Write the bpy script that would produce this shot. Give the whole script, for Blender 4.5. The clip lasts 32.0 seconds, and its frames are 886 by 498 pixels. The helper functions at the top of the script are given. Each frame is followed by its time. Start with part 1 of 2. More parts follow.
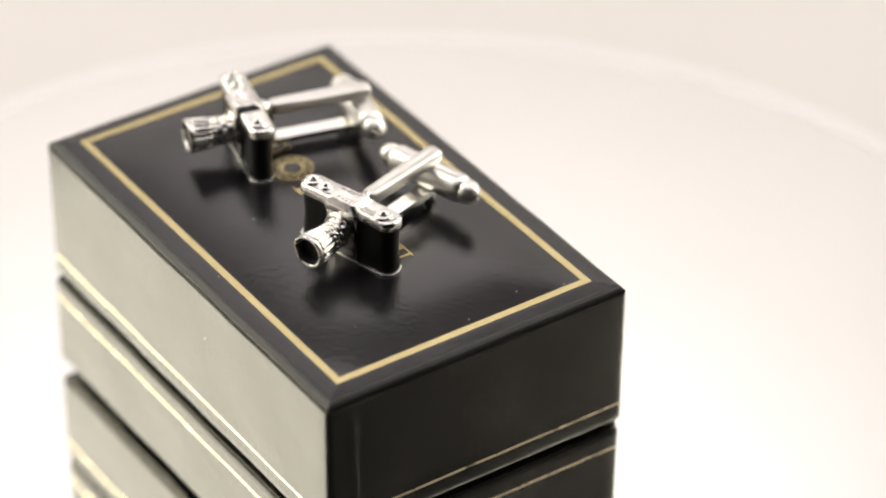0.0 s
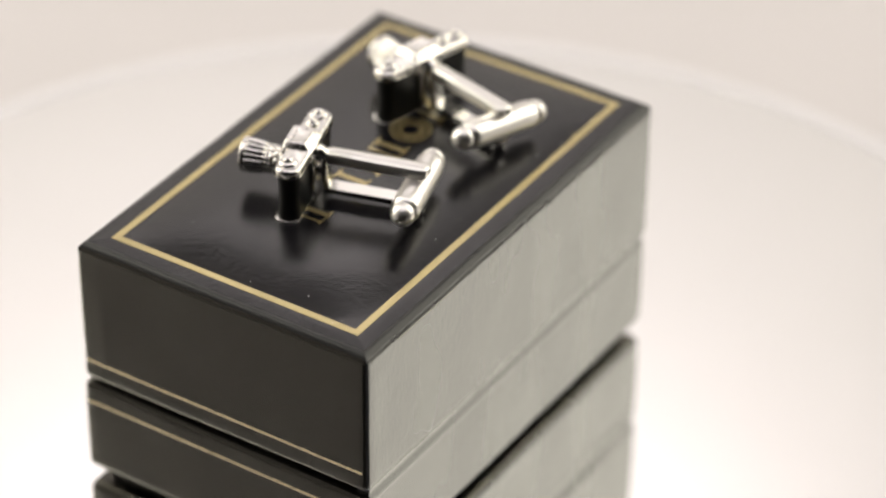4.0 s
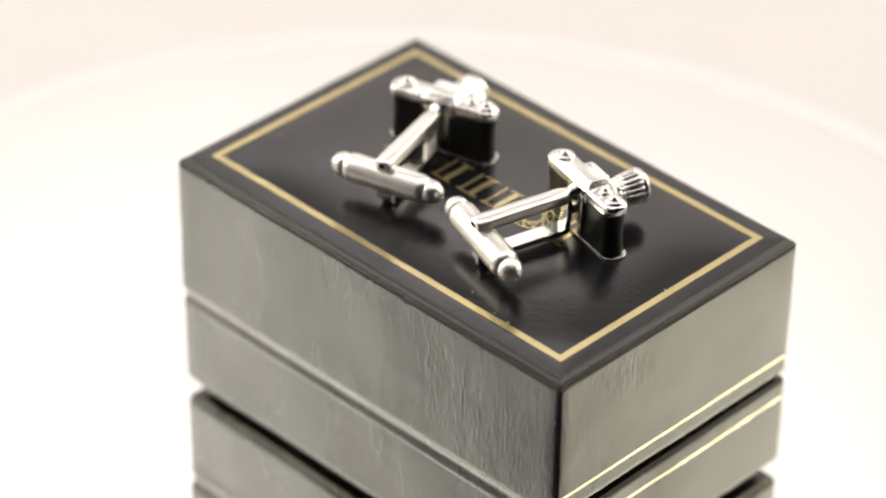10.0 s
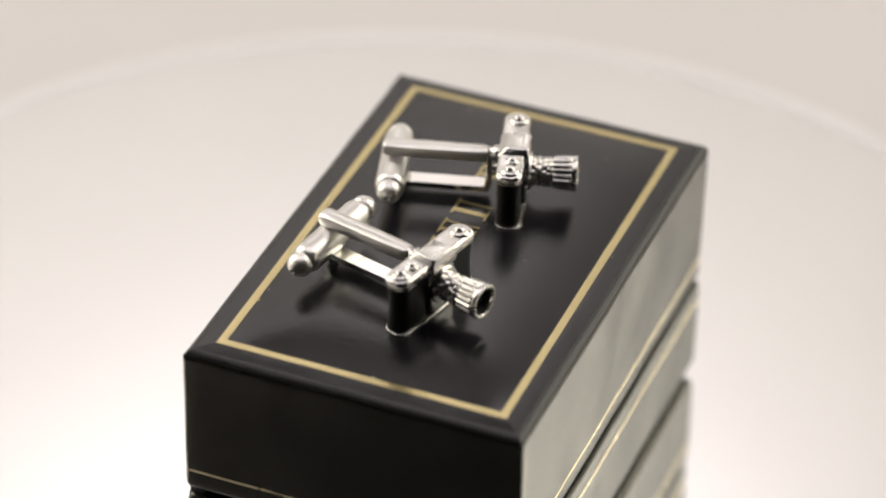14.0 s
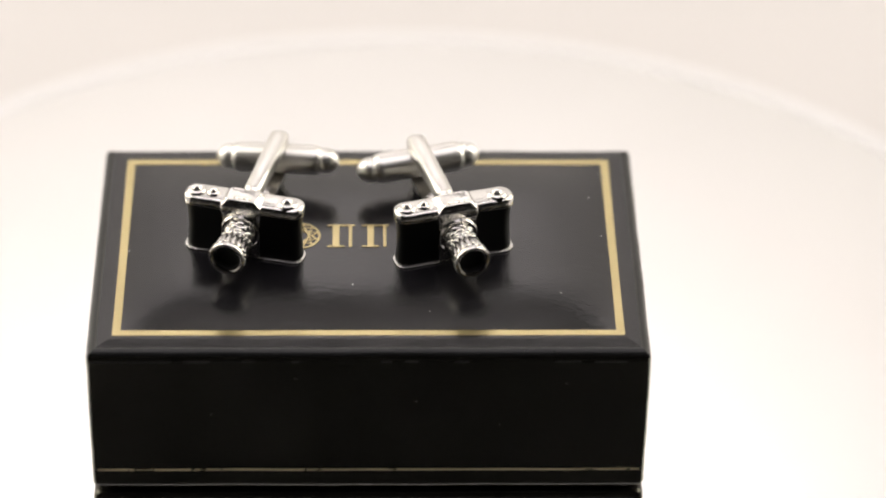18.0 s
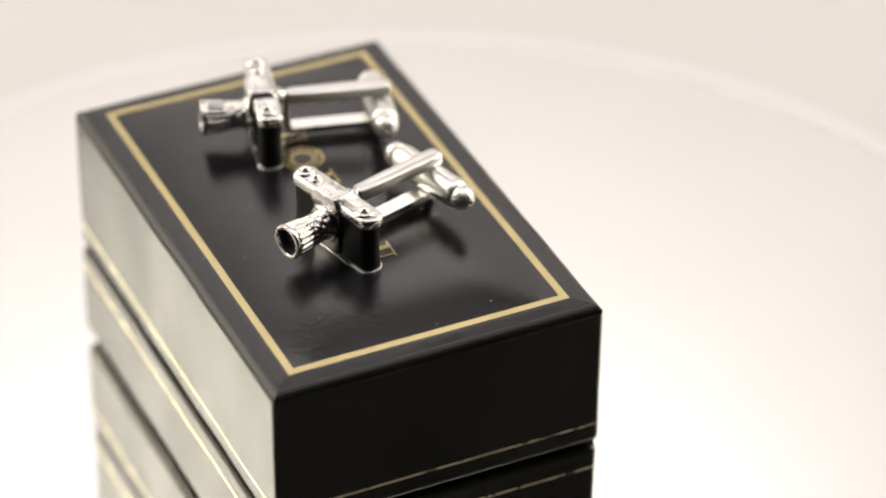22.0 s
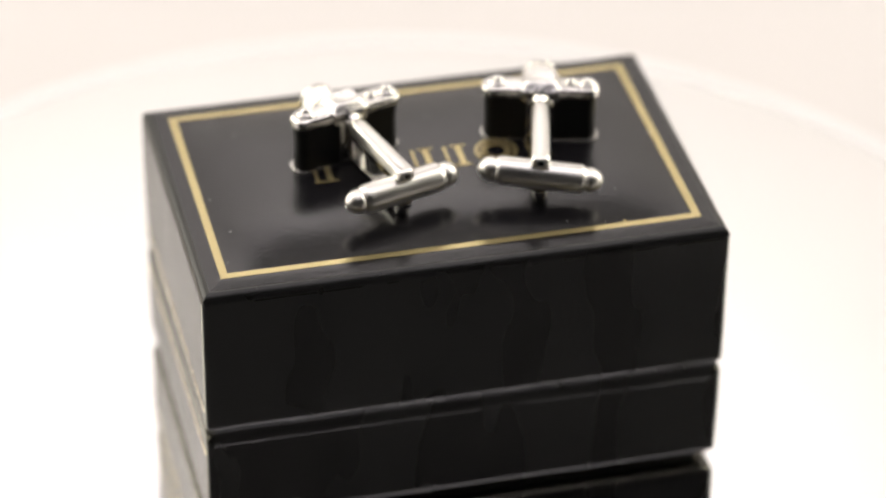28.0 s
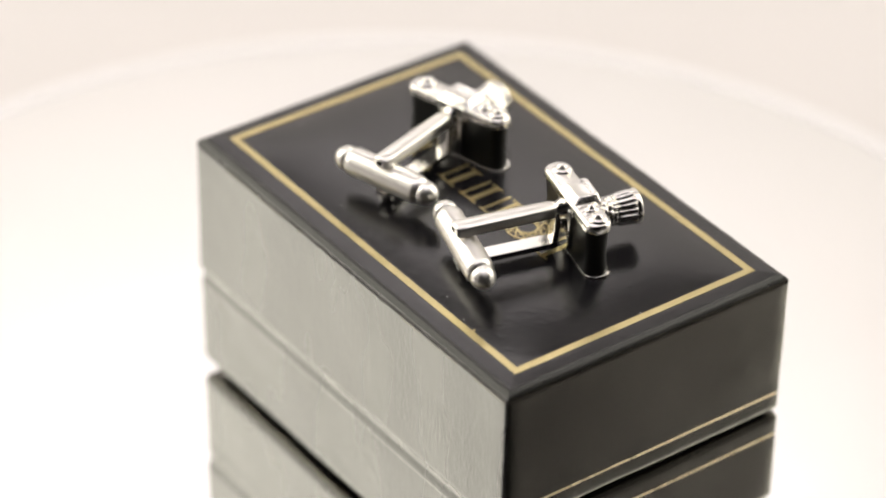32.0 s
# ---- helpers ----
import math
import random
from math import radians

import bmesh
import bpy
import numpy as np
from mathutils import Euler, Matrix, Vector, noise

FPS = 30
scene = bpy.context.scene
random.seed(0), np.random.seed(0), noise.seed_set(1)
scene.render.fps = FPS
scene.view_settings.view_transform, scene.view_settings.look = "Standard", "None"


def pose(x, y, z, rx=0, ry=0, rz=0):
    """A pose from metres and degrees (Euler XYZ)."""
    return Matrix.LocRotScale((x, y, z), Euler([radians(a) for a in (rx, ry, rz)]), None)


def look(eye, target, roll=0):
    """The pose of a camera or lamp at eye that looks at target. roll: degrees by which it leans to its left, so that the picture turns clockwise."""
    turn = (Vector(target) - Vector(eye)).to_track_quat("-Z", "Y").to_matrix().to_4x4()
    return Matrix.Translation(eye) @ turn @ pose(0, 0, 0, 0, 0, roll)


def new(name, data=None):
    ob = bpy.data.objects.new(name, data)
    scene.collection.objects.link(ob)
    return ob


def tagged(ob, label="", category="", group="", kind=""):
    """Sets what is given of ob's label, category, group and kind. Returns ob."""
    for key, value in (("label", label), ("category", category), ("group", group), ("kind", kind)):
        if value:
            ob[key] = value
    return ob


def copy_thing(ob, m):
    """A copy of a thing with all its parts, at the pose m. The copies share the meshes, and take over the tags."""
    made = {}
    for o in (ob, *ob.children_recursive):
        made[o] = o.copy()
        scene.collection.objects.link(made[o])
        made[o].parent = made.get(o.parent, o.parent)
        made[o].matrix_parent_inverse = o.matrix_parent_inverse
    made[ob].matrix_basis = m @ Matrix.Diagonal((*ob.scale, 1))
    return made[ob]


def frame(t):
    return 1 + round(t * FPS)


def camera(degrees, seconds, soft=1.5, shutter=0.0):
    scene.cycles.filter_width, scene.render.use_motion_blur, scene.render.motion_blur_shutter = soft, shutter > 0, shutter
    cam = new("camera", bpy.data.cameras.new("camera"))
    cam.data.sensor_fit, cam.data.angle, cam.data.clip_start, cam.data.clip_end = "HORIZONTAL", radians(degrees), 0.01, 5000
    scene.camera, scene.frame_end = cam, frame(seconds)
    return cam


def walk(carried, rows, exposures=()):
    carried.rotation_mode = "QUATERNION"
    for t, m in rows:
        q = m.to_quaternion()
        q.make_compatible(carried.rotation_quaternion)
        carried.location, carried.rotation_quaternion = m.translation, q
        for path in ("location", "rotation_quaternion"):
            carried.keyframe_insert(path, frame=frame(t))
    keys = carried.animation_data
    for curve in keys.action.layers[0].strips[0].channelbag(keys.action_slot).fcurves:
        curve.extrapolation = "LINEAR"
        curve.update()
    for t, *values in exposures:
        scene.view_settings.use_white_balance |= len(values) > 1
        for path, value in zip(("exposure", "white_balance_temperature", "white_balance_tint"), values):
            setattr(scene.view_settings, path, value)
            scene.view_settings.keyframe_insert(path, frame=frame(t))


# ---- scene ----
# A gift box with two cufflinks turns on a mirror turntable before a camera that stands still.
MM = 0.001
GLASS_TOP = 0.0400                      # top of the turntable's mirror
LID_Z = GLASS_TOP + 0.0469              # height of the lid's gilt border
SPIN, PHASE = -0.29297, 5.29423         # turn of the table: radians a second, and at the start
OFF_X, OFF_Y = -0.00625, -0.01091       # the box stands off the axis
EYE = Vector((0.0, -0.46958, LID_Z + 0.32593))
YAW, PITCH, ROLL = 0.01224, 0.61831, 0.01526

# ---------------------------------------------------------------- camera
cam = camera(14.08, 32.0, soft=2.1)
cam.data.dof.use_dof = True
cam.data.dof.focus_distance = 0.552
cam.data.dof.aperture_fstop = 9.3
AIM = EYE + Vector((math.sin(YAW) * math.cos(PITCH), math.cos(YAW) * math.cos(PITCH), -math.sin(PITCH)))
STILL = look(EYE, AIM, math.degrees(ROLL))
walk(cam, [(0.0, STILL), (32.0, STILL)], [
    (0, -0.10), (1, -0.14), (2, -0.36), (3, -0.42), (4.5, -0.18), (6, 0.06), (7.5, 0.12), (9, 0.13), (10, 0.05), (11, -0.14), (12, -0.34),
    (13, -0.49), (14.5, -0.38), (16, -0.28), (17, -0.14), (19, -0.06), (21, -0.11), (22, -0.17), (23, -0.26), (24, -0.40), (25, -0.43),
    (26.5, -0.15), (28, 0.05), (29, 0.12), (30, 0.15), (31, 0.10), (32, -0.06)])


# ---------------------------------------------------------------- light
def area(name, eye, target, sx, sy, watts, colour):
    lamp = bpy.data.lights.new(name, "AREA")
    lamp.shape, lamp.size, lamp.size_y, lamp.energy, lamp.color = "RECTANGLE", sx, sy, watts, colour
    ob = new(name, lamp)
    ob.matrix_world = look(eye, target)
    return ob


area("softbox_west", (-0.47, 0.215, 0.46), (0.0, 0.175, 0.36), 0.49, 0.68, 3.6, (1.0, 0.96, 0.81))
area("softbox_east", (0.47, 0.215, 0.46), (0.0, 0.175, 0.36), 0.49, 0.68, 3.2, (1.0, 0.96, 0.81))
area("softbox_overhead", (0.0, -0.04, 0.945), (0.0, -0.039, 0.1), 0.8, 0.72, 2.2, (1.0, 0.935, 0.99))
area("backdrop_fill_wide", (-0.07, 0.42, 0.72), (-0.08, 0.60, 0.62), 0.40, 0.12, 0.75, (1.0, 0.93, 0.96))
back = area("backdrop_fill_narrow", (-0.01, 0.40, 0.72), (-0.01, 0.60, 0.57), 0.16, 0.08, 0.28, (1.0, 0.945, 0.93))
back.data.spread = radians(85)
world = bpy.data.worlds.new("studio_air")
world.use_nodes = True
world.node_tree.nodes["Background"].inputs[0].default_value = (0.9, 0.95, 1.0, 1)
world.node_tree.nodes["Background"].inputs[1].default_value = 0.02
scene.world = world


# ---------------------------------------------------------------- materials
def material(name, colour, rough=0.5, metal=0.0, **more):
    m = bpy.data.materials.new(name)
    m.use_nodes = True
    b = m.node_tree.nodes["Principled BSDF"]
    b.inputs["Base Color"].default_value = (*colour, 1)
    b.inputs["Roughness"].default_value = rough
    b.inputs["Metallic"].default_value = metal
    for key, value in more.items():
        b.inputs[key.replace("_", " ")].default_value = value
    return m


def node(m, kind, **values):
    n = m.node_tree.nodes.new(kind)
    for key, value in values.items():
        n.inputs[key.replace("_", " ")].default_value = value
    return n


def wire(m, a, out, b, into):
    m.node_tree.links.new(a.outputs[out], b.inputs[into])


def coords(m, stretch=(1, 1, 1)):
    c = m.node_tree.nodes.new("ShaderNodeTexCoord")
    p = m.node_tree.nodes.new("ShaderNodeMapping")
    p.inputs["Scale"].default_value = stretch
    wire(m, c, "Object", p, "Vector")
    return p


def ramp(m, source, out, low, high, p0=0.3, p1=0.7):
    r = m.node_tree.nodes.new("ShaderNodeMapRange")
    r.inputs["From Min"].default_value, r.inputs["From Max"].default_value = p0, p1
    r.inputs["To Min"].default_value, r.inputs["To Max"].default_value = low, high
    wire(m, source, out, r, "Value")
    return r


def relief(m, layers, stretch=(1, 1, 1)):
    """Bump layers (scale per metre, height in metres, detail), and the last noise for reuse."""
    at, bsdf, last, made = coords(m, stretch), m.node_tree.nodes["Principled BSDF"], None, []
    for size, height, detail in layers:
        n = node(m, "ShaderNodeTexNoise", Scale=size, Detail=detail, Roughness=0.55)
        wire(m, at, "Vector", n, "Vector")
        b = node(m, "ShaderNodeBump", Strength=1.0, Distance=height)
        wire(m, n, "Fac", b, "Height")
        if last:
            wire(m, last, "Normal", b, "Normal")
        last = b
        made.append(n)
    wire(m, last, "Normal", bsdf, "Normal")
    return made


def leatherette(name, rough, grain, gloss, wave, colour, stretch=(1, 1, 1)):
    m = material(name, colour, rough, Specular_IOR_Level=gloss)
    bsdf = m.node_tree.nodes["Principled BSDF"]
    made = relief(m, ([(60, wave, 2), (220, wave * 0.3, 2)] if wave else []) + [(1300, grain, 2), (3800, grain * 0.35, 1)], stretch)
    wire(m, ramp(m, made[0], "Fac", rough - 0.06, rough + 0.08, 0.1, 0.9), "Result", bsdf, "Roughness")
    patch = node(m, "ShaderNodeTexNoise", Scale=38.0, Detail=3.0, Roughness=0.6)
    wire(m, coords(m), "Vector", patch, "Vector")
    strength = ramp(m, patch, "Fac", 0.3, 1.0, 0.34, 0.68)
    strength.interpolation_type = "SMOOTHSTEP"
    bumps = [n for n in m.node_tree.nodes if n.bl_idname == "ShaderNodeBump"]
    for b in bumps[-2:]:
        wire(m, strength, "Result", b, "Strength")
    return m


LEATHER = leatherette("black_leatherette_paper", 0.21, 0.00008, 0.88, 0.00003, (0.0085, 0.0081, 0.007), (1, 1, 0.5))
LEATHER.node_tree.nodes["Principled BSDF"].inputs["Specular Tint"].default_value = (1.0, 0.96, 0.80, 1)
LEATHER_BACK = leatherette("black_hinge_leatherette", 0.27, 0.00009, 1.0, 0.0001, (0.0075, 0.0071, 0.007), (1.3, 1.3, 0.45))
# a rubbed, coarse-grained patch near one corner of the back
rubbed = coords(LEATHER_BACK, (1 / 0.0058, 1 / 0.05, 1 / 0.0075))
rubbed.inputs["Location"].default_value = (0.0275 / 0.0058, 0.0, 0.0100 / 0.0075)
span = node(LEATHER_BACK, "ShaderNodeVectorMath")
span.operation = "LENGTH"
wire(LEATHER_BACK, rubbed, "Vector", span, 0)
coarse = node(LEATHER_BACK, "ShaderNodeTexNoise", Scale=1500.0, Detail=3.0, Roughness=0.6)
wire(LEATHER_BACK, coords(LEATHER_BACK), "Vector", coarse, "Vector")
bump = node(LEATHER_BACK, "ShaderNodeBump", Distance=0.00009)
wire(LEATHER_BACK, ramp(LEATHER_BACK, span, "Value", 0.9, 0.0, 0.5, 1.2), "Result", bump, "Strength")
wire(LEATHER_BACK, coarse, "Fac", bump, "Height")
wire(LEATHER_BACK, [n for n in LEATHER_BACK.node_tree.nodes if n.bl_idname == "ShaderNodeBump"][-2], "Normal", bump, "Normal")
wire(LEATHER_BACK, bump, "Normal", LEATHER_BACK.node_tree.nodes["Principled BSDF"], "Normal")
LEATHER_EDGE = leatherette("rubbed_leatherette_edge", 0.30, 0.00004, 0.42, 0.0, (0.007, 0.007, 0.007))
LEATHER_TOP = leatherette("black_padded_leatherette", 0.21, 0.00005, 0.64, 0.00005, (0.0065, 0.006, 0.0075))
EDGE_WORN_LIT = material("scuffed_lit_leatherette_rim", (0.03, 0.03, 0.027), 0.42, Specular_IOR_Level=0.7)
made = relief(EDGE_WORN_LIT, [(700, 0.00002, 4), (2600, 0.00001, 2)])
tint = EDGE_WORN_LIT.node_tree.nodes.new("ShaderNodeMix")
tint.data_type = "RGBA"
tint.inputs[6].default_value, tint.inputs[7].default_value = (0.007, 0.007, 0.0065, 1), (0.024, 0.023, 0.021, 1)
wire(EDGE_WORN_LIT, ramp(EDGE_WORN_LIT, made[0], "Fac", 0.0, 1.0, 0.3, 0.7), "Result", tint, 0)
EDGE_WORN_LIT.node_tree.links.new(tint.outputs[2], EDGE_WORN_LIT.node_tree.nodes["Principled BSDF"].inputs["Base Color"])
LINING = material("shadow_black_board", (0.008, 0.008, 0.008), 0.7)
relief(LINING, [(800, 0.00002, 2)])
GILT = material("gold_foil", (1.0, 0.84, 0.45), 0.24, 0.72)
made = relief(GILT, [(300, 0.0000015, 2)])
wire(GILT, ramp(GILT, made[0], "Fac", 0.20, 0.27), "Result", GILT.node_tree.nodes["Principled BSDF"], "Roughness")
GILT_SIDE = material("pale_gold_foil", (1.0, 0.86, 0.56), 0.3, 1.0)
made = relief(GILT_SIDE, [(300, 0.000004, 2)])
wire(GILT_SIDE, ramp(GILT_SIDE, made[0], "Fac", 0.24, 0.38), "Result", GILT_SIDE.node_tree.nodes["Principled BSDF"], "Roughness")
CHROME = material("rhodium_plate", (0.79, 0.77, 0.735), 0.16, 1.0)
made = relief(CHROME, [(260, 0.00004, 2), (900, 0.000022, 2), (3000, 0.000008, 2)])
wire(CHROME, ramp(CHROME, made[0], "Fac", 0.09, 0.18), "Result", CHROME.node_tree.nodes["Principled BSDF"], "Roughness")
CAST = material("cast_rhodium_plate", (0.80, 0.78, 0.745), 0.18, 1.0)
made = relief(CAST, [(650, 0.00016, 3), (2200, 0.00003, 2)])
wire(CAST, ramp(CAST, made[0], "Fac", 0.13, 0.24), "Result", CAST.node_tree.nodes["Principled BSDF"], "Roughness")
SATIN = material("satin_rhodium", (0.83, 0.81, 0.775), 0.22, 1.0)
made = relief(SATIN, [(300, 0.000003, 1)])
wire(SATIN, ramp(SATIN, made[0], "Fac", 0.29, 0.36), "Result", SATIN.node_tree.nodes["Principled BSDF"], "Roughness")
ENAMEL = material("black_enamel", (0.006, 0.0058, 0.0055), 0.34, Specular_IOR_Level=0.3)
relief(ENAMEL, [(500, 0.00001, 2), (3500, 0.00003, 1)])
PAPER = material("white_paper", (0.63, 0.60, 0.605), 0.75)
relief(PAPER, [(40, 0.0002, 3), (900, 0.00003, 2)])
CLOTH = material("white_tent_cloth", (0.68, 0.664, 0.674), 0.85)
relief(CLOTH, [(9, 0.004, 3), (900, 0.00005, 2)])
DARK = material("dim_room_paint", (0.03, 0.03, 0.031), 0.8)
relief(DARK, [(30, 0.0004, 3)])
PLASTIC = material("white_plastic", (0.72, 0.70, 0.725), 0.45)
relief(PLASTIC, [(200, 0.00002, 2)])
MIRROR = material("silvered_mirror", (0.93, 0.923, 0.915), 0.0, 1.0)


# ---------------------------------------------------------------- mesh helpers (millimetres)
def finish(bm, name, smooth=35.0):
    bmesh.ops.recalc_face_normals(bm, faces=bm.faces)
    for f in bm.faces:
        f.smooth = True
    for e in bm.edges:
        if len(e.link_faces) == 2 and e.calc_face_angle(0) > radians(smooth):
            e.smooth = False
    me = bpy.data.meshes.new(name)
    for v in bm.verts:
        v.co *= MM
    bm.to_mesh(me)
    bm.free()
    return me


def part(name, bm, mat, parent, label="", smooth=35.0):
    me = finish(bm, name, smooth)
    me.materials.append(mat)
    ob = new(name, me)
    ob.parent = parent
    return tagged(ob, label)


def block(x0, x1, y0, y1, z0, z1, bevel=0.0, seg=2):
    own = bmesh.new()
    bmesh.ops.create_cube(own, size=1.0)
    for v in own.verts:
        v.co = Vector(((x0 + x1) / 2 + v.co.x * (x1 - x0), (y0 + y1) / 2 + v.co.y * (y1 - y0), (z0 + z1) / 2 + v.co.z * (z1 - z0)))
    if bevel:
        bmesh.ops.bevel(own, geom=own.edges[:], offset=bevel, segments=seg, profile=0.5, affect="EDGES")
    return own


def lathe(profile, axis="z", at=(0, 0, 0), n=32, shape=None, closed=False):
    """Turn a profile of (along, radius) about an axis; shape(along, angle) scales the radius; closed joins its ends into a ring."""
    bm = bmesh.new()
    rings = []
    for a, r in profile:
        ring = []
        for i in range(n):
            t = 2 * math.pi * i / n
            k = r * (shape(a, t) if shape else 1.0)
            c, s = k * math.cos(t), k * math.sin(t)
            co = {"z": (c, s, a), "y": (c, a, s), "x": (a, c, s)}[axis]
            ring.append(bm.verts.new(Vector(co) + Vector(at)))
        rings.append(ring)
    for p, q in zip(rings, rings[1:]):
        for i in range(n):
            bm.faces.new((p[i], p[(i + 1) % n], q[(i + 1) % n], q[i]))
    if closed:
        for i in range(n):
            bm.faces.new((rings[-1][i], rings[-1][(i + 1) % n], rings[0][(i + 1) % n], rings[0][i]))
        return bm
    for ring, flip in ((rings[0], True), (rings[-1], False)):
        bm.faces.new(ring[::-1] if flip else ring)
    return bm


def outline(w, d, r, n=6):
    """A rounded rectangle, as points round it."""
    out = []
    for cx, cy, a0 in ((w / 2 - r, d / 2 - r, 0), (-w / 2 + r, d / 2 - r, 90), (-w / 2 + r, -d / 2 + r, 180), (w / 2 - r, -d / 2 + r, 270)):
        for i in range(n + 1):
            a = radians(a0 + 90 * i / n)
            out.append((cx + r * math.cos(a), cy + r * math.sin(a)))
    return out


def stack(layers, at=(0, 0, 0)):
    """Layers of (z, points): one closed solid."""
    bm = bmesh.new()
    rings = [[bm.verts.new((x + at[0], y + at[1], z + at[2])) for x, y in pts] for z, pts in layers]
    for p, q in zip(rings, rings[1:]):
        n = len(p)
        for i in range(n):
            bm.faces.new((p[i], p[(i + 1) % n], q[(i + 1) % n], q[i]))
    bm.faces.new(rings[0][::-1])
    bm.faces.new(rings[-1])
    return bm


def rounded_slab(w, d, r, z0, z1, soft, at=(0, 0, 0), n=6):
    """A rounded slab with softened top and bottom edges."""
    layers = []
    for z, inset in ((z0, soft), (z0 + soft * 0.3, soft * 0.3), (z0 + soft, 0), (z1 - soft, 0), (z1 - soft * 0.3, soft * 0.3), (z1, soft)):
        layers.append((z, outline(w - 2 * inset, d - 2 * inset, max(r - inset, 0.05), n)))
    return stack(layers, at)


def thing(name, label, category, group="", kind=""):
    return tagged(new(name), label, category, group, kind)


def setting(name, bm, mat, label, category):
    me = finish(bm, name)
    me.materials.append(mat)
    return tagged(new(name, me), label, category, kind="structure")


# ---------------------------------------------------------------- the place
setting("ground", block(-900, 900, -900, 900, -30, -2), DARK, "dark table top that the light tent stands on", "table top")
setting("tent_floor", block(-560, 560, -200, 598, -1.9, 0), PAPER, "off-white sheet under the turntable", "floor sheet")
setting("backdrop", block(-560, 560, 600, 625, 2, 800), CLOTH, "white cloth back of the light tent", "backdrop")
setting("wall_west", block(-585, -562, -480, 640, 2, 958), CLOTH, "white cloth wall of the light tent", "wall")
setting("wall_east", block(562, 585, -205, 640, 2, 958), CLOTH, "white cloth wall of the light tent", "wall")
setting("ceiling", block(-585, 585, -205, 640, 962, 985), CLOTH, "white cloth roof of the light tent", "ceiling")
setting("wall_south", block(-2000, 2000, -2050, -2000, -800, 2400), DARK, "dark wall of the dim room", "wall")
setting("wall_north", block(-2000, 2000, 2000, 2050, -800, 2400), DARK, "dark wall of the dim room", "wall")
setting("wall_room_west", block(-2050, -2001, -2000, 2000, -800, 2400), DARK, "dark wall of the dim room", "wall")
setting("wall_room_east", block(2001, 2050, -2000, 2000, -800, 2400), DARK, "dark wall of the dim room", "wall")
setting("ceiling_room", block(-2000, 2000, -2000, 2000, 2402, 2450), DARK, "dark ceiling of the dim room", "ceiling")
setting("floor", block(-2000, 2000, -2000, 2000, -850, -802), DARK, "dark floor of the dim room", "floor")


# ---------------------------------------------------------------- turntable
def turntable():
    t = thing("turntable", "round turntable with a mirror glass top and white rim", "turntable")
    R, top = 128.0, GLASS_TOP / MM
    n = 160
    part("body", lathe([(2.2, 112), (3.5, 118), (8, 120), (26, 123), (29, R - 1.0), (31, R), (top - 5.6, R), (top - 5.5, 60)], n=n), PLASTIC, t, "white plastic turntable drum")
    rim = lathe([(top - 5.4, R), (top - 1.2, R), (top - 0.5, R - 0.15), (top - 0.1, R - 0.6), (top + 0.03, R - 1.3), (top + 0.03, R - 4.5), (top - 0.2, R - 4.65), (top - 5.4, R - 4.66)], n=n)
    part("rim", rim, PLASTIC, t, "white plastic rim")
    part("mirror", lathe([(top - 5.3, R - 4.7), (top - 0.3, R - 4.7), (top, R - 5.0)], n=n), MIRROR, t, "silvered mirror disc")
    return t


# ---------------------------------------------------------------- box
BX, BY = 42.7, 27.6              # half length and half depth at the lid's rim
GX, GY = 38.85, 23.45           # outer edge of the gilt border
GW = 1.25                       # its width
CROWN = 1.6                     # rise of the padded panel
RIM, CORNER = 1.6, 0.9          # rounding of the lid's rim and of the upright corners
LID_BOTTOM, BASE_TOP, BASE_BOTTOM = -26.7, -27.7, -45.4
FOOT = 1.5                      # height of the set-back plinth


def pillow(d):
    """Rise of the padding at a distance from its edge, steep at first."""
    k = 1 - min(d / 13.0, 1.0)
    return 1 - k ** 2


def lid_height(x, y):
    """Height of the lid's top over the gilt border."""
    ex, ey = BX - abs(x), BY - abs(y)
    e = min(ex, ey)
    z = -RIM * (1 - math.sqrt(max(0.0, 1 - (1 - min(e / RIM, 1.0)) ** 2))) - 0.11 * max(0.0, 3.7 - e)
    dx, dy = GX - GW - abs(x), GY - GW - abs(y)
    if dx > 0 and dy > 0:
        z += CROWN * pillow(dx) * pillow(dy)
    return z


def taper(z):
    """How far the sides stand in at a height: the box narrows a little downwards."""
    return 0.1 * min(max((-2.0 - z) / 43.0, 0.0), 1.0)


def warp(x, y, z):
    """How far the worn, hand-covered sides stand out of true at a place on them."""
    p = Vector((x, y, z))
    return 0.12 * noise.noise(p * 0.07) + 0.025 * noise.noise(p * 0.3 + Vector((7, 3, 1)))


def warped(pts, hx, hy, z):
    out = []
    for x, y in pts:
        k = warp(x, y, z)
        out.append((x + k * math.copysign(1, x) * (abs(x) > hx - 0.5), y + k * math.copysign(1, y) * (abs(y) > hy - 0.5)))
    return out


def dense(hx, hy, r, nx=44, ny=30, nc=7):
    """A rounded rectangle of half sizes hx, hy with many points on its straight sides."""
    out = []
    sides = (((hx, -hy + r), (hx, hy - r), ny), ((hx - r, hy), (-hx + r, hy), nx), ((-hx, hy - r), (-hx, -hy + r), ny), ((-hx + r, -hy), (hx - r, -hy), nx))
    arcs = ((hx - r, hy - r, 0), (-hx + r, hy - r, 90), (-hx + r, -hy + r, 180), (hx - r, -hy + r, 270))
    for (a, b, n), (cx, cy, a0) in zip(sides, arcs):
        for i in range(n):
            k = i / n
            out.append((a[0] + (b[0] - a[0]) * k, a[1] + (b[1] - a[1]) * k))
        for i in range(nc):
            t = radians(a0 + 90 * i / nc)
            out.append((cx + r * math.cos(t), cy + r * math.sin(t)))
    return out


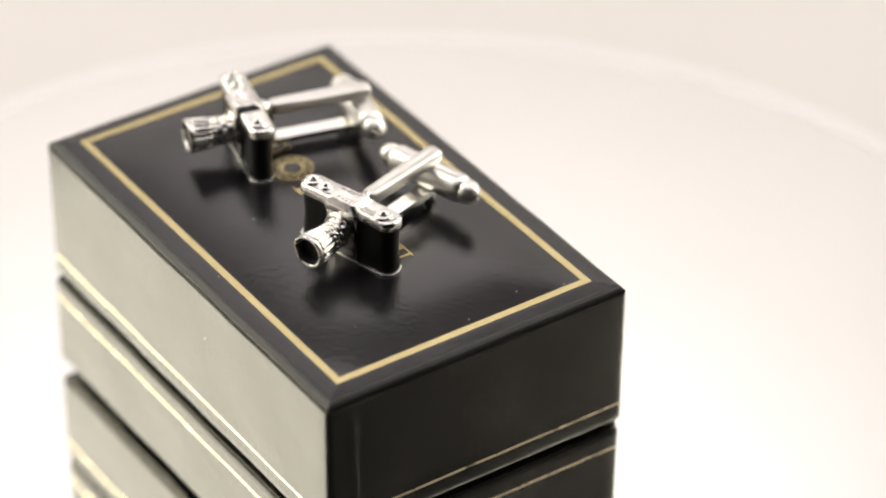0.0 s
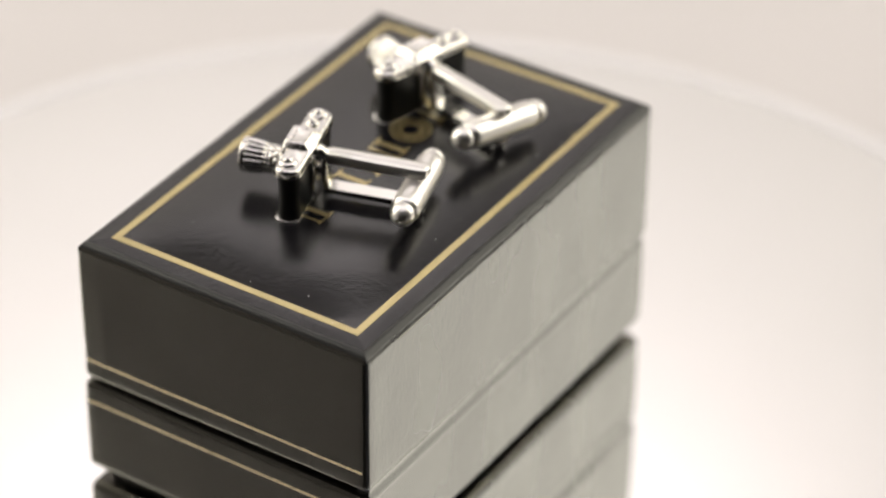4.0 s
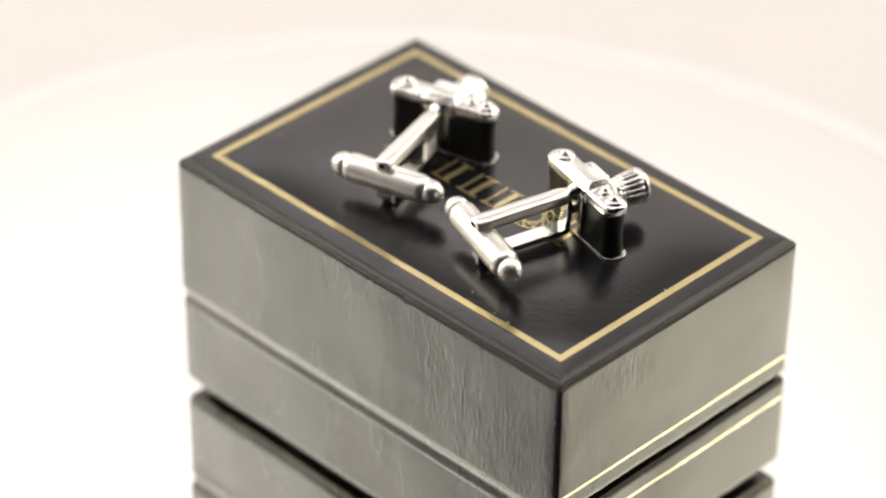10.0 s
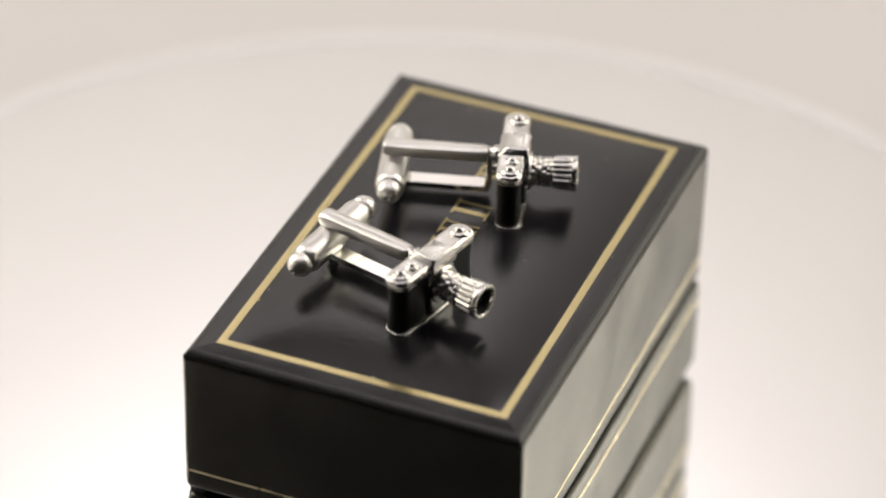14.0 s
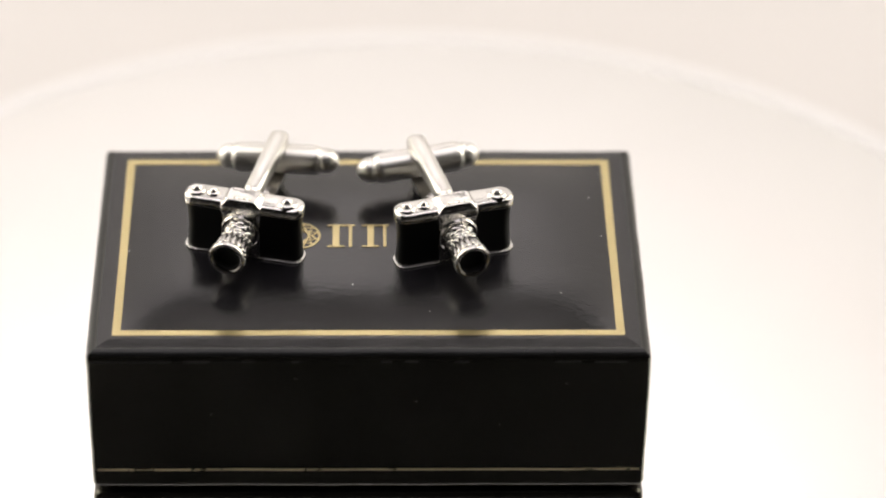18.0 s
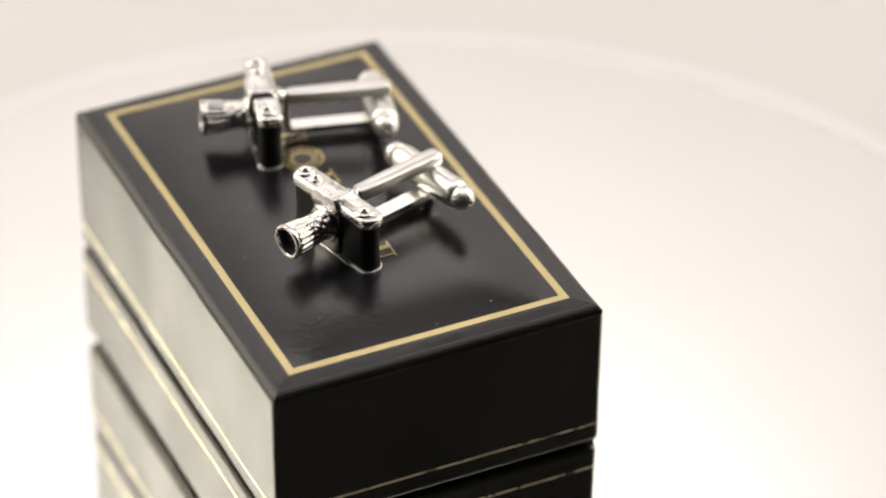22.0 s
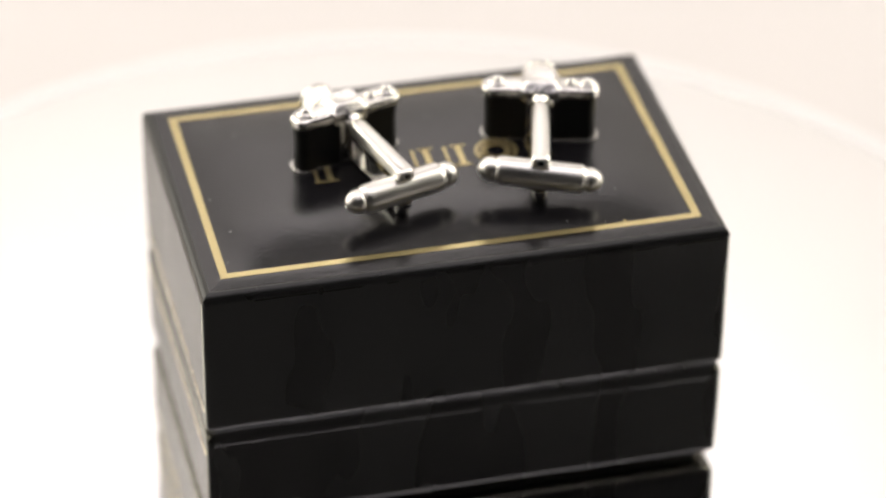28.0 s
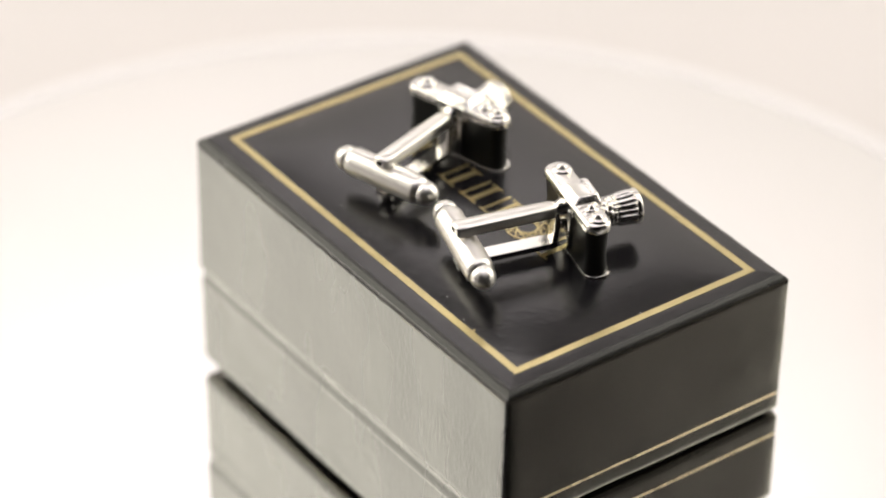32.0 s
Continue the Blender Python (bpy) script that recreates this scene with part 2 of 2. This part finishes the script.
def lid_mesh(z0):
    bm = bmesh.new()
    rings = []
    for z, inset in ((z0, 1.3), (z0 + 0.05, 0.9), (z0 + 0.25, 0.45), (z0 + 0.6, 0.14), (z0 + 1.1, 0.0), *((-25.0 + 0.75 * i, 0.0) for i in range(30)), (-2.4, 0), (-1.75, 0)):
        k = inset + taper(z)
        rings.append([bm.verts.new((x, y, z)) for x, y in warped(dense(BX - k, BY - k, CORNER), BX - k, BY - k, z)])
    top = [0.0, 0.02, 0.06, 0.13, 0.22, 0.34, 0.5, 0.68, 0.88, 1.08, 1.25, 1.4, 1.55, 1.7, 1.9, 2.4, 3.0, 3.5]
    edge = BX - GX
    top += [edge + v for v in (0.0, GW / 2, GW, GW + 0.35, GW + 0.8, GW + 1.4, GW + 2.2, GW + 3.2, GW + 4.4, GW + 5.8, GW + 7.4, GW + 9.2, GW + 11, GW + 13, GW + 16)] + [BY - 2.0]
    for e in top:
        ring = dense(BX - e, BY - e, max(CORNER - e, 0.04))
        heights = [lid_height(x, y) for x, y in ring]
        if e < 3.0:
            moved = warped(ring, BX - e, BY - e, -1.75)
            ring = [(x + (u - x) * (1 - e / 3.0), y + (v - y) * (1 - e / 3.0)) for (x, y), (u, v) in zip(ring, moved)]
            heights = [z + 0.06 * (1 - e / 3.0) * noise.noise(Vector((x, y, 5.0)) * 0.16) for z, (x, y) in zip(heights, ring)]
        rings.append([bm.verts.new((x, y, z)) for (x, y), z in zip(ring, heights)])
    for p, q in zip(rings, rings[1:]):
        for i in range(len(p)):
            bm.faces.new((p[i], p[(i + 1) % len(p)], q[(i + 1) % len(p)], q[i]))
    bm.faces.new(rings[0][::-1])
    bm.faces.new(rings[-1])
    return bm


def strip_on_lid(x0, x1, y0, y1, lift=0.06):
    """A thin foil patch that follows the lid's top."""
    bm = bmesh.new()
    nx, ny = max(2, int(abs(x1 - x0) / 2)), max(2, int(abs(y1 - y0) / 2))
    nx, ny = min(nx, 40), min(ny, 40)
    rows = [[bm.verts.new((x0 + (x1 - x0) * i / nx, y0 + (y1 - y0) * j / ny, 0)) for j in range(ny + 1)] for i in range(nx + 1)]
    for r in rows:
        for v in r:
            v.co.z = lid_height(v.co.x, v.co.y) + lift
    for i in range(nx):
        for j in range(ny):
            bm.faces.new((rows[i][j], rows[i + 1][j], rows[i + 1][j + 1], rows[i][j + 1]))
    bmesh.ops.solidify(bm, geom=bm.faces[:], thickness=0.05)
    return bm


def side_line(side, z, rise):
    """A thin foil line along a side, laid on the warped covering."""
    bm = bmesh.new()
    hx, hy, w, rows = BX - taper(z), BY - taper(z), 0.22, []
    for i in range(61):
        k = -1 + i / 30
        x, y = (k * (hx - CORNER), -hy) if side == "front" else ((-hx if side == "west" else hx), k * (hy - CORNER))
        row = []
        for dz, lift in ((-w, -0.1), (-w, 0.05), (w, 0.05), (w, -0.1)):
            out = warp(x, y, z + dz) + lift
            row.append(bm.verts.new((x, y - out, z + dz + rise) if side == "front" else (x + out * math.copysign(1, x), y, z + dz + rise)))
        rows.append(row)
    for p, q in zip(rows, rows[1:]):
        for i in range(4):
            bm.faces.new((p[i], p[(i + 1) % 4], q[(i + 1) % 4], q[i]))
    bm.faces.new(rows[0])
    bm.faces.new(rows[-1])
    return bm


def fold(s, f):
    """A turned-over flap on an end of the lid, thicker at its free edge."""
    bm = bmesh.new()
    rows = []
    for i in range(9):
        z = LID_BOTTOM + 1.2 + (-3.0 - LID_BOTTOM - 1.2) * i / 8
        x = BX - taper(z)
        reach = 5.4 + 0.08 * math.sin(2.1 * i + s) + 0.2 * f
        rows.append([bm.verts.new((s * (x + dx + warp(s * x, f * (BY - y), z)), f * (BY - taper(z) - y), z)) for y, dx in ((CORNER, -0.15), (CORNER + 0.1, 0.01), (reach - 1.4, 0.03), (reach - 0.6, 0.05), (reach, 0.03), (reach + 0.6, -0.03))])
    for p, q in zip(rows, rows[1:]):
        for i in range(5):
            bm.faces.new((p[i], p[i + 1], q[i + 1], q[i]))
        bm.faces.new((p[5], p[0], q[0], q[5]))
    bm.faces.new(rows[0])
    bm.faces.new(rows[-1])
    return bm


def gift_box():
    b = thing("gift_box", "closed black leatherette cufflink box with gold foil lines on a mirror", "box")
    lid = part("lid", lid_mesh(LID_BOTTOM), LEATHER_TOP, b, "padded black leatherette lid")
    lid.data.materials.append(LEATHER)
    lid.data.materials.append(LEATHER_BACK)
    lid.data.materials.append(LEATHER_EDGE)
    lid.data.materials.append(EDGE_WORN_LIT)
    for f in lid.data.polygons:
        if abs(f.normal.z) < 0.985 and max(abs(f.center.x) - BX * MM, abs(f.center.y) - BY * MM) > -1.6 * MM:
            f.material_index = 3 if f.normal.z > 0.55 else 2 if f.normal.y > 0.7 else 1
    for f in lid.data.polygons:
        e = min(BX * MM - abs(f.center.x), BY * MM - abs(f.center.y)) / MM
        if f.normal.z > 0.6 and 1.25 < e < 1.55:
            f.material_index = 4
    lid.matrix_local = pose(0, 0, FOOT * MM - BASE_BOTTOM * MM, 0.42, 0.02, 0)
    hb = FOOT - BASE_BOTTOM
    layers = []
    for z, inset in ((BASE_BOTTOM, 1.5), (BASE_BOTTOM + 0.08, 1.0), (BASE_BOTTOM + 0.35, 0.5), (BASE_BOTTOM + 0.8, 0.16), (BASE_BOTTOM + 1.4, 0.0), *((-43.5 + 0.75 * i, 0.0) for i in range(20)), (BASE_TOP - 1.0, 0.0), (BASE_TOP - 0.5, 0.12), (BASE_TOP - 0.12, 0.4), (BASE_TOP, 0.9)):
        k = inset + taper(z)
        layers.append((z + hb, warped(dense(BX - k, BY - k, CORNER), BX - k, BY - k, z)))
    base = stack(layers)
    base = part("base", base, LEATHER, b, "black leatherette lower half")
    base.data.materials.append(LEATHER_BACK)
    for f in base.data.polygons:
        if f.normal.y > 0.7:
            f.material_index = 1
    part("plinth", stack([(0.0, outline(2 * BX - 5.6, 2 * BY - 5.6, 0.6)), (FOOT + 0.2, outline(2 * BX - 5.6, 2 * BY - 5.6, 0.6))]), LINING, b, "set-back black board plinth")
    gap = stack([(hb + BASE_TOP - 0.4, outline(2 * BX - 4.0, 2 * BY - 4.0, 0.5)), (hb + LID_BOTTOM + 0.9, outline(2 * BX - 4.0, 2 * BY - 4.0, 0.5))])
    part("inner_collar", gap, LINING, b, "dark board collar in the joint")
    # leatherette hinge along the back
    hinge = bmesh.new()
    t = taper(-27.0)
    sec = [(BY - 2.5, -29.5), (BY - t - 0.02, -29.45), (BY - t + 0.05, -29.3), (BY - t + 0.06, -28.7), (BY - t - 0.03, -28.1), (BY - t - 0.17, -27.6), (BY - t - 0.22, -27.2), (BY - t - 0.16, -26.8), (BY - t - 0.02, -26.2), (BY - t + 0.09, -25.6), (BY - t + 0.1, -25.0), (BY - t + 0.05, -24.5), (BY - t - 0.02, -24.35), (BY - 2.5, -24.3)]
    ends = [[hinge.verts.new((x, y, z + hb)) for y, z in sec] for x in (-BX + 1.2, -BX / 3, BX / 3, BX - 1.2)]
    for p, q in zip(ends, ends[1:]):
        for i in range(len(p)):
            hinge.faces.new((p[i], p[(i + 1) % len(p)], q[(i + 1) % len(p)], q[i]))
    hinge.faces.new(ends[0])
    hinge.faces.new(ends[-1])
    part("hinge", hinge, LEATHER_BACK, b, "soft leatherette hinge along the back")
    # gilt border on the lid
    for x0, x1, y0, y1 in ((-GX, GX, -GY, -GY + GW), (-GX, GX, GY - GW, GY), (-GX, -GX + GW, -GY + GW, GY - GW), (GX - GW, GX, -GY + GW, GY - GW)):
        part("gilt_line", strip_on_lid(x0, x1, y0, y1), GILT, lid, "gold foil border line")
    # gilt lines round three sides, over and under the joint
    for owner, z, rise in ((lid, -22.8, 0.0), (base, -31.4, hb)):
        for side in ("front", "west", "east"):
            part("gilt_side_line", side_line(side, z, rise), GILT_SIDE, owner, "thin gold foil line")
    # folded corners of the covering on the ends
    part("corner_fold", fold(1, -1), LEATHER, lid, "folded corner of the leatherette cover")
    # stamped mark: plain gold bars and a latticed ring
    for x, wide in ((-17.6, 4.2), (-4.1, 4.7), (1.3, 4.6), (7.1, 4.7), (17.8, 4.4)):
        stamp(lid, x, wide)
    rosette(lid, -11.0)
    # a spur on the gilt border, and dust
    part("gilt_spur", strip_on_lid(-26.75, -26.35, GY - GW - 0.45, GY - GW + 0.1, 0.075), GILT, lid, "stray gold foil spur")
    rng = random.Random(5)
    dust = bmesh.new()
    for k in range(14):
        x, y = rng.uniform(-BX + 3, BX - 3), rng.uniform(-BY + 3, BY - 3)
        bmesh.ops.create_icosphere(dust, subdivisions=1, radius=rng.uniform(0.05, 0.11), matrix=Matrix.Translation((x, y, lid_height(x, y) + 0.05)))
    for x, z in ((7.2, -9.5), (-11.0, -5.0), (20.0, -14.0), (-24.0, -12.0), (30.0, -6.0)):
        bmesh.ops.create_icosphere(dust, subdivisions=1, radius=0.07, matrix=Matrix.Translation((x, -BY + taper(z) - 0.05, z)))
    tagged(part("dust", dust, PAPER, lid, "specks of pale dust"), kind="stuff")
    return b


MARK_Y, MARK_H = 0.15, 5.9


def stamp(lid, x, wide):
    y0, y1 = MARK_Y - MARK_H / 2, MARK_Y + MARK_H / 2
    bm = bmesh.new()
    bits = [(x - wide * 0.32, x - wide * 0.10, y0, y1), (x + wide * 0.22, x + wide * 0.32, y0, y1), (x - wide * 0.5, x + wide * 0.08, y0, y0 + 0.35), (x - wide * 0.5, x + wide * 0.42, y1 - 0.35, y1)]
    for k, (xa, xb, ya, yb) in enumerate(bits):
        own = strip_on_lid(xa, xb, ya, yb, 0.07 + 0.012 * k)
        me = bpy.data.meshes.new("bit")
        own.to_mesh(me)
        own.free()
        bm.from_mesh(me)
        bpy.data.meshes.remove(me)
    part("stamped_mark", bm, GILT, lid, "stamped gold foil bars")


def rosette(lid, x):
    """A stamped ring with a lattice of short bars."""
    def leaf(bm, name, label):
        for v in bm.verts:
            v.co.z += lid_height(v.co.x, v.co.y) + 0.08
        bmesh.ops.solidify(bm, geom=bm.faces[:], thickness=0.04)
        part(name, bm, GILT, lid, label)
    n = 40
    for r0, r1 in ((1.5, 1.75), (3.15, 3.5)):
        bm = bmesh.new()
        rings = [[bm.verts.new((x + r * math.cos(2 * math.pi * i / n), MARK_Y + r * math.sin(2 * math.pi * i / n), 0)) for i in range(n)] for r in (r0, r1)]
        for i in range(n):
            bm.faces.new((rings[0][i], rings[0][(i + 1) % n], rings[1][(i + 1) % n], rings[1][i]))
        leaf(bm, "stamped_ring", "stamped gold foil ring")
    for k in range(12):
        for way in (-1, 1):
            bm = bmesh.new()
            a, c = 2 * math.pi * k / 12, 2 * math.pi * (k + way * 1.6) / 12
            p, q = Vector((1.65 * math.cos(a), 1.65 * math.sin(a))), Vector((3.25 * math.cos(c), 3.25 * math.sin(c)))
            side = (q - p).orthogonal().normalized() * 0.11
            bm.faces.new([bm.verts.new((x + v.x, MARK_Y + v.y, 0.006 * way)) for v in (p - side, q - side, q + side, p + side)])
            leaf(bm, "lattice_bar", "")


# ---------------------------------------------------------------- cufflinks
def camera_outline(w, d):
    return outline(w, d, min(1.7, d / 2 - 0.05), 7)


def cufflink():
    """A miniature camera on a swivel-bar back. Origin under the middle of its body; the lens points to -y."""
    c = thing("cufflink", "silver and black camera-shaped cufflink standing on the box lid", "cufflink", "pair of cufflinks")
    W, D = 19.0, 4.2
    part("bottom_plate", rounded_slab(W + 0.1, D + 0.1, 1.7, 0.0, 0.32, 0.13, at=(0, -0.2, 0)), CHROME, c, "polished silver base plate")
    waist = []
    for i in range(9):
        k = i / 8
        inset = 0.22 + 0.22 * math.sin(math.pi * k)
        waist.append((0.3 + 8.0 * k, camera_outline(W - 2 * inset, D - 2 * inset * 0.8)))
    part("body", stack(waist), ENAMEL, c, "glossy black enamel camera body")
    top = []
    for z, inset in ((8.1, 0.25), (8.25, 0.0), (8.9, -0.02), (9.45, 0.06), (9.7, 0.25), (9.8, 0.55)):
        top.append((z, camera_outline(W - 2 * inset, D - 2 * inset)))
    part("top_plate", stack(top), CAST, c, "polished silver top plate")
    # prism housing: a stepped hump that overhangs the lens
    hump = []
    for z, w, y0, y1 in ((7.4, 6.3, -2.45, 2.0), (8.2, 6.4, -2.75, 2.15), (8.4, 6.55, -2.8, 2.2), (9.5, 6.5, -2.8, 2.15), (9.75, 6.2, -2.72, 1.9), (10.15, 5.5, -2.65, 1.5), (10.5, 5.0, -2.57, 1.15), (10.68, 4.7, -2.45, 0.95), (10.74, 4.3, -2.2, 0.75), (10.66, 3.9, -1.95, 0.6)):
        hump.append((z, [(x, y + (y0 + y1) / 2) for x, y in outline(w, y1 - y0, 0.5, 3)]))
    part("prism_hump", stack(hump), CAST, c, "polished silver viewfinder hump")
    for k in range(4):
        part("hump_rivet", lathe([(10.62, 0.26), (10.72, 0.25), (10.78, 0.16), (10.8, 0.05)], at=(-1.2 + 0.8 * k, -1.55, 0), n=10), CHROME, c)
    part("front_column", block(-3.0, 3.0, -2.35, -1.2, 0.5, 8.2, 0.25), CHROME, c, "silver lens mount column")
    part("back_column", block(-2.2, 2.2, 1.2, 2.3, 0.6, 8.2, 0.3), CHROME, c, "silver rear column")
    for x, y, r in ((-7.6, -0.15, 1.4), (-4.9, -0.25, 1.0), (6.9, -0.35, 1.45)):
        dial = part("dial", lathe([(9.5, r * 1.12), (9.95, r * 1.05), (10.2, r * 0.88), (10.28, r * 0.72), (10.22, r * 0.54), (10.08, r * 0.4), (9.95, r * 0.34)], at=(x, y, 0), n=26), CHROME, c, "polished silver ring dial")
        part("dial_pit_shade", lathe([(9.7, r * 0.33), (10.0, r * 0.33), (10.02, r * 0.15)], at=(x, y, 0), n=14), LINING, dial, "black disc painting the shade in the dial's pit")
    # lens
    zc = 5.1
    part("lens_mount", lathe([(-2.2, 3.1), (-2.8, 3.1), (-3.05, 2.9), (-3.15, 2.4)], "y", (0, 0, zc), 36), CHROME, c, "silver lens mount ring")
    def beads(a, t):
        row = (-a - 2.9) / 0.9
        u = row - math.floor(row)
        v = 4.5 * t + (math.pi / 2 if math.floor(row) % 2 else 0)
        return 0.94 + 0.17 * math.sqrt(max(0.0, 1 - (2 * u - 1) ** 2)) * (0.2 + 0.8 * abs(math.cos(v)) ** 0.7)
    part("lens_barrel", lathe([(-2.9 - 0.09 * i, 2.22) for i in range(0, 31)], "y", (0, 0, zc), 104, beads), CHROME, c, "beaded silver lens barrel", 60.0)
    knurl = [(-5.35, 2.0), (-5.5, 2.32), (-5.62, 2.42), (-5.95, 2.45), (-6.08, 2.36), (-6.15, 2.24), (-6.3, 2.24), (-6.4, 2.42), (-6.55, 2.55), (-7.0, 2.62), (-7.8, 2.7), (-8.6, 2.78), (-9.2, 2.82), (-9.38, 2.78), (-9.45, 2.66), (-9.4, 2.55), (-8.4, 2.45), (-5.4, 1.6)]
    def flutes(a, t):
        deep = 1.0 if -9.3 < a < -6.5 else 0.55 if -6.0 < a < -5.55 else 0.3 if a > -9.4 else 0.0
        return 1.0 - 0.12 * deep * (0.5 + 0.5 * math.cos(t * 17)) ** 3
    part("focus_ring", lathe(knurl, "y", (0, 0, zc), 170, flutes, True), CHROME, c, "fluted silver focus ring", 60.0)
    part("lens_rim", lathe([(-9.35, 2.6), (-9.48, 2.82), (-9.7, 2.9), (-10.05, 2.9), (-10.25, 2.8), (-10.34, 2.6), (-10.3, 2.35), (-10.15, 2.17), (-9.8, 2.08), (-9.3, 2.06), (-8.7, 2.06)], "y", (0, 0, zc), 56, None, True), CHROME, c, "polished silver lens rim")
    part("lens_bore", lathe([(-8.3, 2.07), (-9.3, 2.07), (-9.8, 2.09), (-9.6, 2.0), (-8.9, 1.94), (-8.7, 0.3)], "y", (0, 0, zc), 40), LINING, c, "matt black lens opening")
    # swivel-bar back
    yt = 18.8
    zu, zl = 8.0, 1.75
    part("collar", lathe([(1.9, 0.9), (2.2, 1.35), (2.7, 1.45), (3.1, 1.2), (3.5, 1.0), (4.0, 1.15)], "y", (0, 0, 7.9), 28), CHROME, c, "silver collar")
    arm = []
    for y, w, h in ((3.6, 1.5, 1.3), (3.9, 2.2, 1.8), (4.6, 2.7, 2.0), (10.0, 2.85, 2.0), (18.2, 3.0, 1.9), (20.0, 3.0, 1.8), (20.5, 2.5, 1.5), (20.7, 1.6, 1.0)):
        arm.append((y, [(x, z + zu) for x, z in ((-w / 2, -h / 2), (w / 2, -h / 2), (w / 2, 0.12 * h), (w * 0.44, 0.32 * h), (w * 0.30, 0.44 * h), (0, 0.5 * h), (-w * 0.30, 0.44 * h), (-w * 0.44, 0.32 * h), (-w / 2, 0.12 * h))]))
    part("upper_arm", along_y(arm), SATIN, c, "half-round satin silver arm")
    part("arm_hole_shade", lathe([(20.3, 0.55), (20.73, 0.55)], "y", (0, 0, zu - 0.12), 24, lambda a, t: 0.72 + 0.28 * abs(math.cos(t))), ENAMEL, c, "black plug painting the shade of the slot in the arm's end")
    arm = []
    for y, w, h, dz in ((3.6, 2.4, 0.9, 0.0), (4.2, 2.6, 1.0, 0.0), (17.6, 2.6, 1.0, 0.0), (19.7, 2.5, 1.0, 0.0), (20.2, 1.8, 0.8, 0.0)):
        arm.append((y, [(x, z + zl + dz) for x, z in ((-w / 2, -h / 2), (w / 2, -h / 2), (w / 2, h / 2), (-w / 2, h / 2))]))
    part("lower_arm", along_y(arm), CHROME, c, "flat polished silver arm")
    yoke = []
    for z, y0, y1 in ((1.3, 3.7, 4.6), (2.2, 3.3, 4.5), (4.5, 3.1, 4.1), (6.5, 3.1, 4.1), (7.6, 3.4, 4.5)):
        yoke.append((z, [(x, y + (y0 + y1) / 2) for x, y in outline(2.3, y1 - y0, 0.3, 3)]))
    part("yoke", stack(yoke), CHROME, c, "silver yoke that joins the arms")
    part("yoke_stub", lathe([(2.0, 0.9), (3.3, 0.9)], "y", (0, 0, 4.8), 20), CHROME, c)
    # toggle bar between the arms
    half = [(0.0, 2.38), (3.0, 2.38), (6.0, 2.38), (6.4, 2.36), (6.8, 2.22), (7.1, 2.02), (7.25, 1.86), (7.35, 1.84), (7.45, 1.95), (7.6, 2.02), (8.1, 2.02), (8.6, 1.9), (9.05, 1.66), (9.45, 1.32), (9.75, 0.95), (9.95, 0.6), (10.03, 0.42), (9.95, 0.32), (9.6, 0.28), (9.55, 0.05)]
    prof = [(-a, r) for a, r in half[:0:-1]] + half
    bar = part("toggle_bar", lathe(prof, "x", (0, 0, 0), 36), SATIN, c, "bullet-ended silver toggle bar")
    bar.location = Vector((0, yt, 4.6)) * MM
    part("pivot_pin", lathe([(0.15, 0.9), (0.3, 1.15), (1.15, 1.15), (1.4, 0.9)], "z", (0, yt, 0), 24), CHROME, c, "round silver pivot pin")
    part("pivot_boss", lathe([(2.1, 0.95), (2.9, 0.95)], "z", (0, yt, 0), 20), CHROME, c)
    part("pivot_cap", lathe([(6.8, 0.95), (7.3, 0.95)], "z", (0, yt, 0), 20), CHROME, c)
    return c


def along_y(sections):
    bm = bmesh.new()
    rings = [[bm.verts.new((x, y, z)) for x, z in pts] for y, pts in sections]
    for p, q in zip(rings, rings[1:]):
        for i in range(len(p)):
            bm.faces.new((p[i], p[(i + 1) % len(p)], q[(i + 1) % len(p)], q[i]))
    bm.faces.new(rings[0])
    bm.faces.new(rings[-1])
    bmesh.ops.bevel(bm, geom=[e for e in bm.edges if len(e.link_faces) == 2 and e.calc_face_angle(0) > 1.0], offset=0.12, segments=2, profile=0.5, affect="EDGES")
    return bm


table = turntable()
box = gift_box()
link_east = cufflink()
link_west = copy_thing(link_east, Matrix())
tagged(link_west, "silver and black camera-shaped cufflink with a tilted toggle bar")
for ob in link_west.children:
    if ob.name.startswith("toggle_bar"):
        ob.rotation_euler = (0, radians(-6.5), 0)

# ---------------------------------------------------------------- turning
LID_TILT = pose(0, 0, 0, 0.42, 0.02, 0)
EAST_AT = pose(13.1 * MM, -4.15 * MM, 1.62 * MM, 0, 0, 16.1)
WEST_AT = pose(-19.1 * MM, -3.15 * MM, 1.62 * MM, 0, 0, -14.6)


def turned(t):
    """The table's turn and rise at t seconds: it runs a little unevenly, once and twice a turn."""
    w = SPIN * t
    uneven = 0.00839 * math.cos(w) - 0.00762 * math.sin(w) + 0.00256 * math.cos(2 * w) - 0.00209 * math.sin(2 * w)
    return Matrix.Translation((0, 0, 0.0004 * math.sin(w))) @ Matrix.Rotation(PHASE + w + uneven, 4, "Z")


def motions():
    def turning(m):
        return [(i * 0.5, turned(i * 0.5) @ m) for i in range(65)]
    on_table = Matrix.Translation((OFF_X, OFF_Y, GLASS_TOP + 0.00002))
    on_lid = Matrix.Translation((OFF_X, OFF_Y, LID_Z)) @ LID_TILT
    walk(table, turning(Matrix()))
    walk(box, turning(on_table))
    walk(link_east, turning(on_lid @ EAST_AT))
    walk(link_west, turning(on_lid @ WEST_AT))


motions()
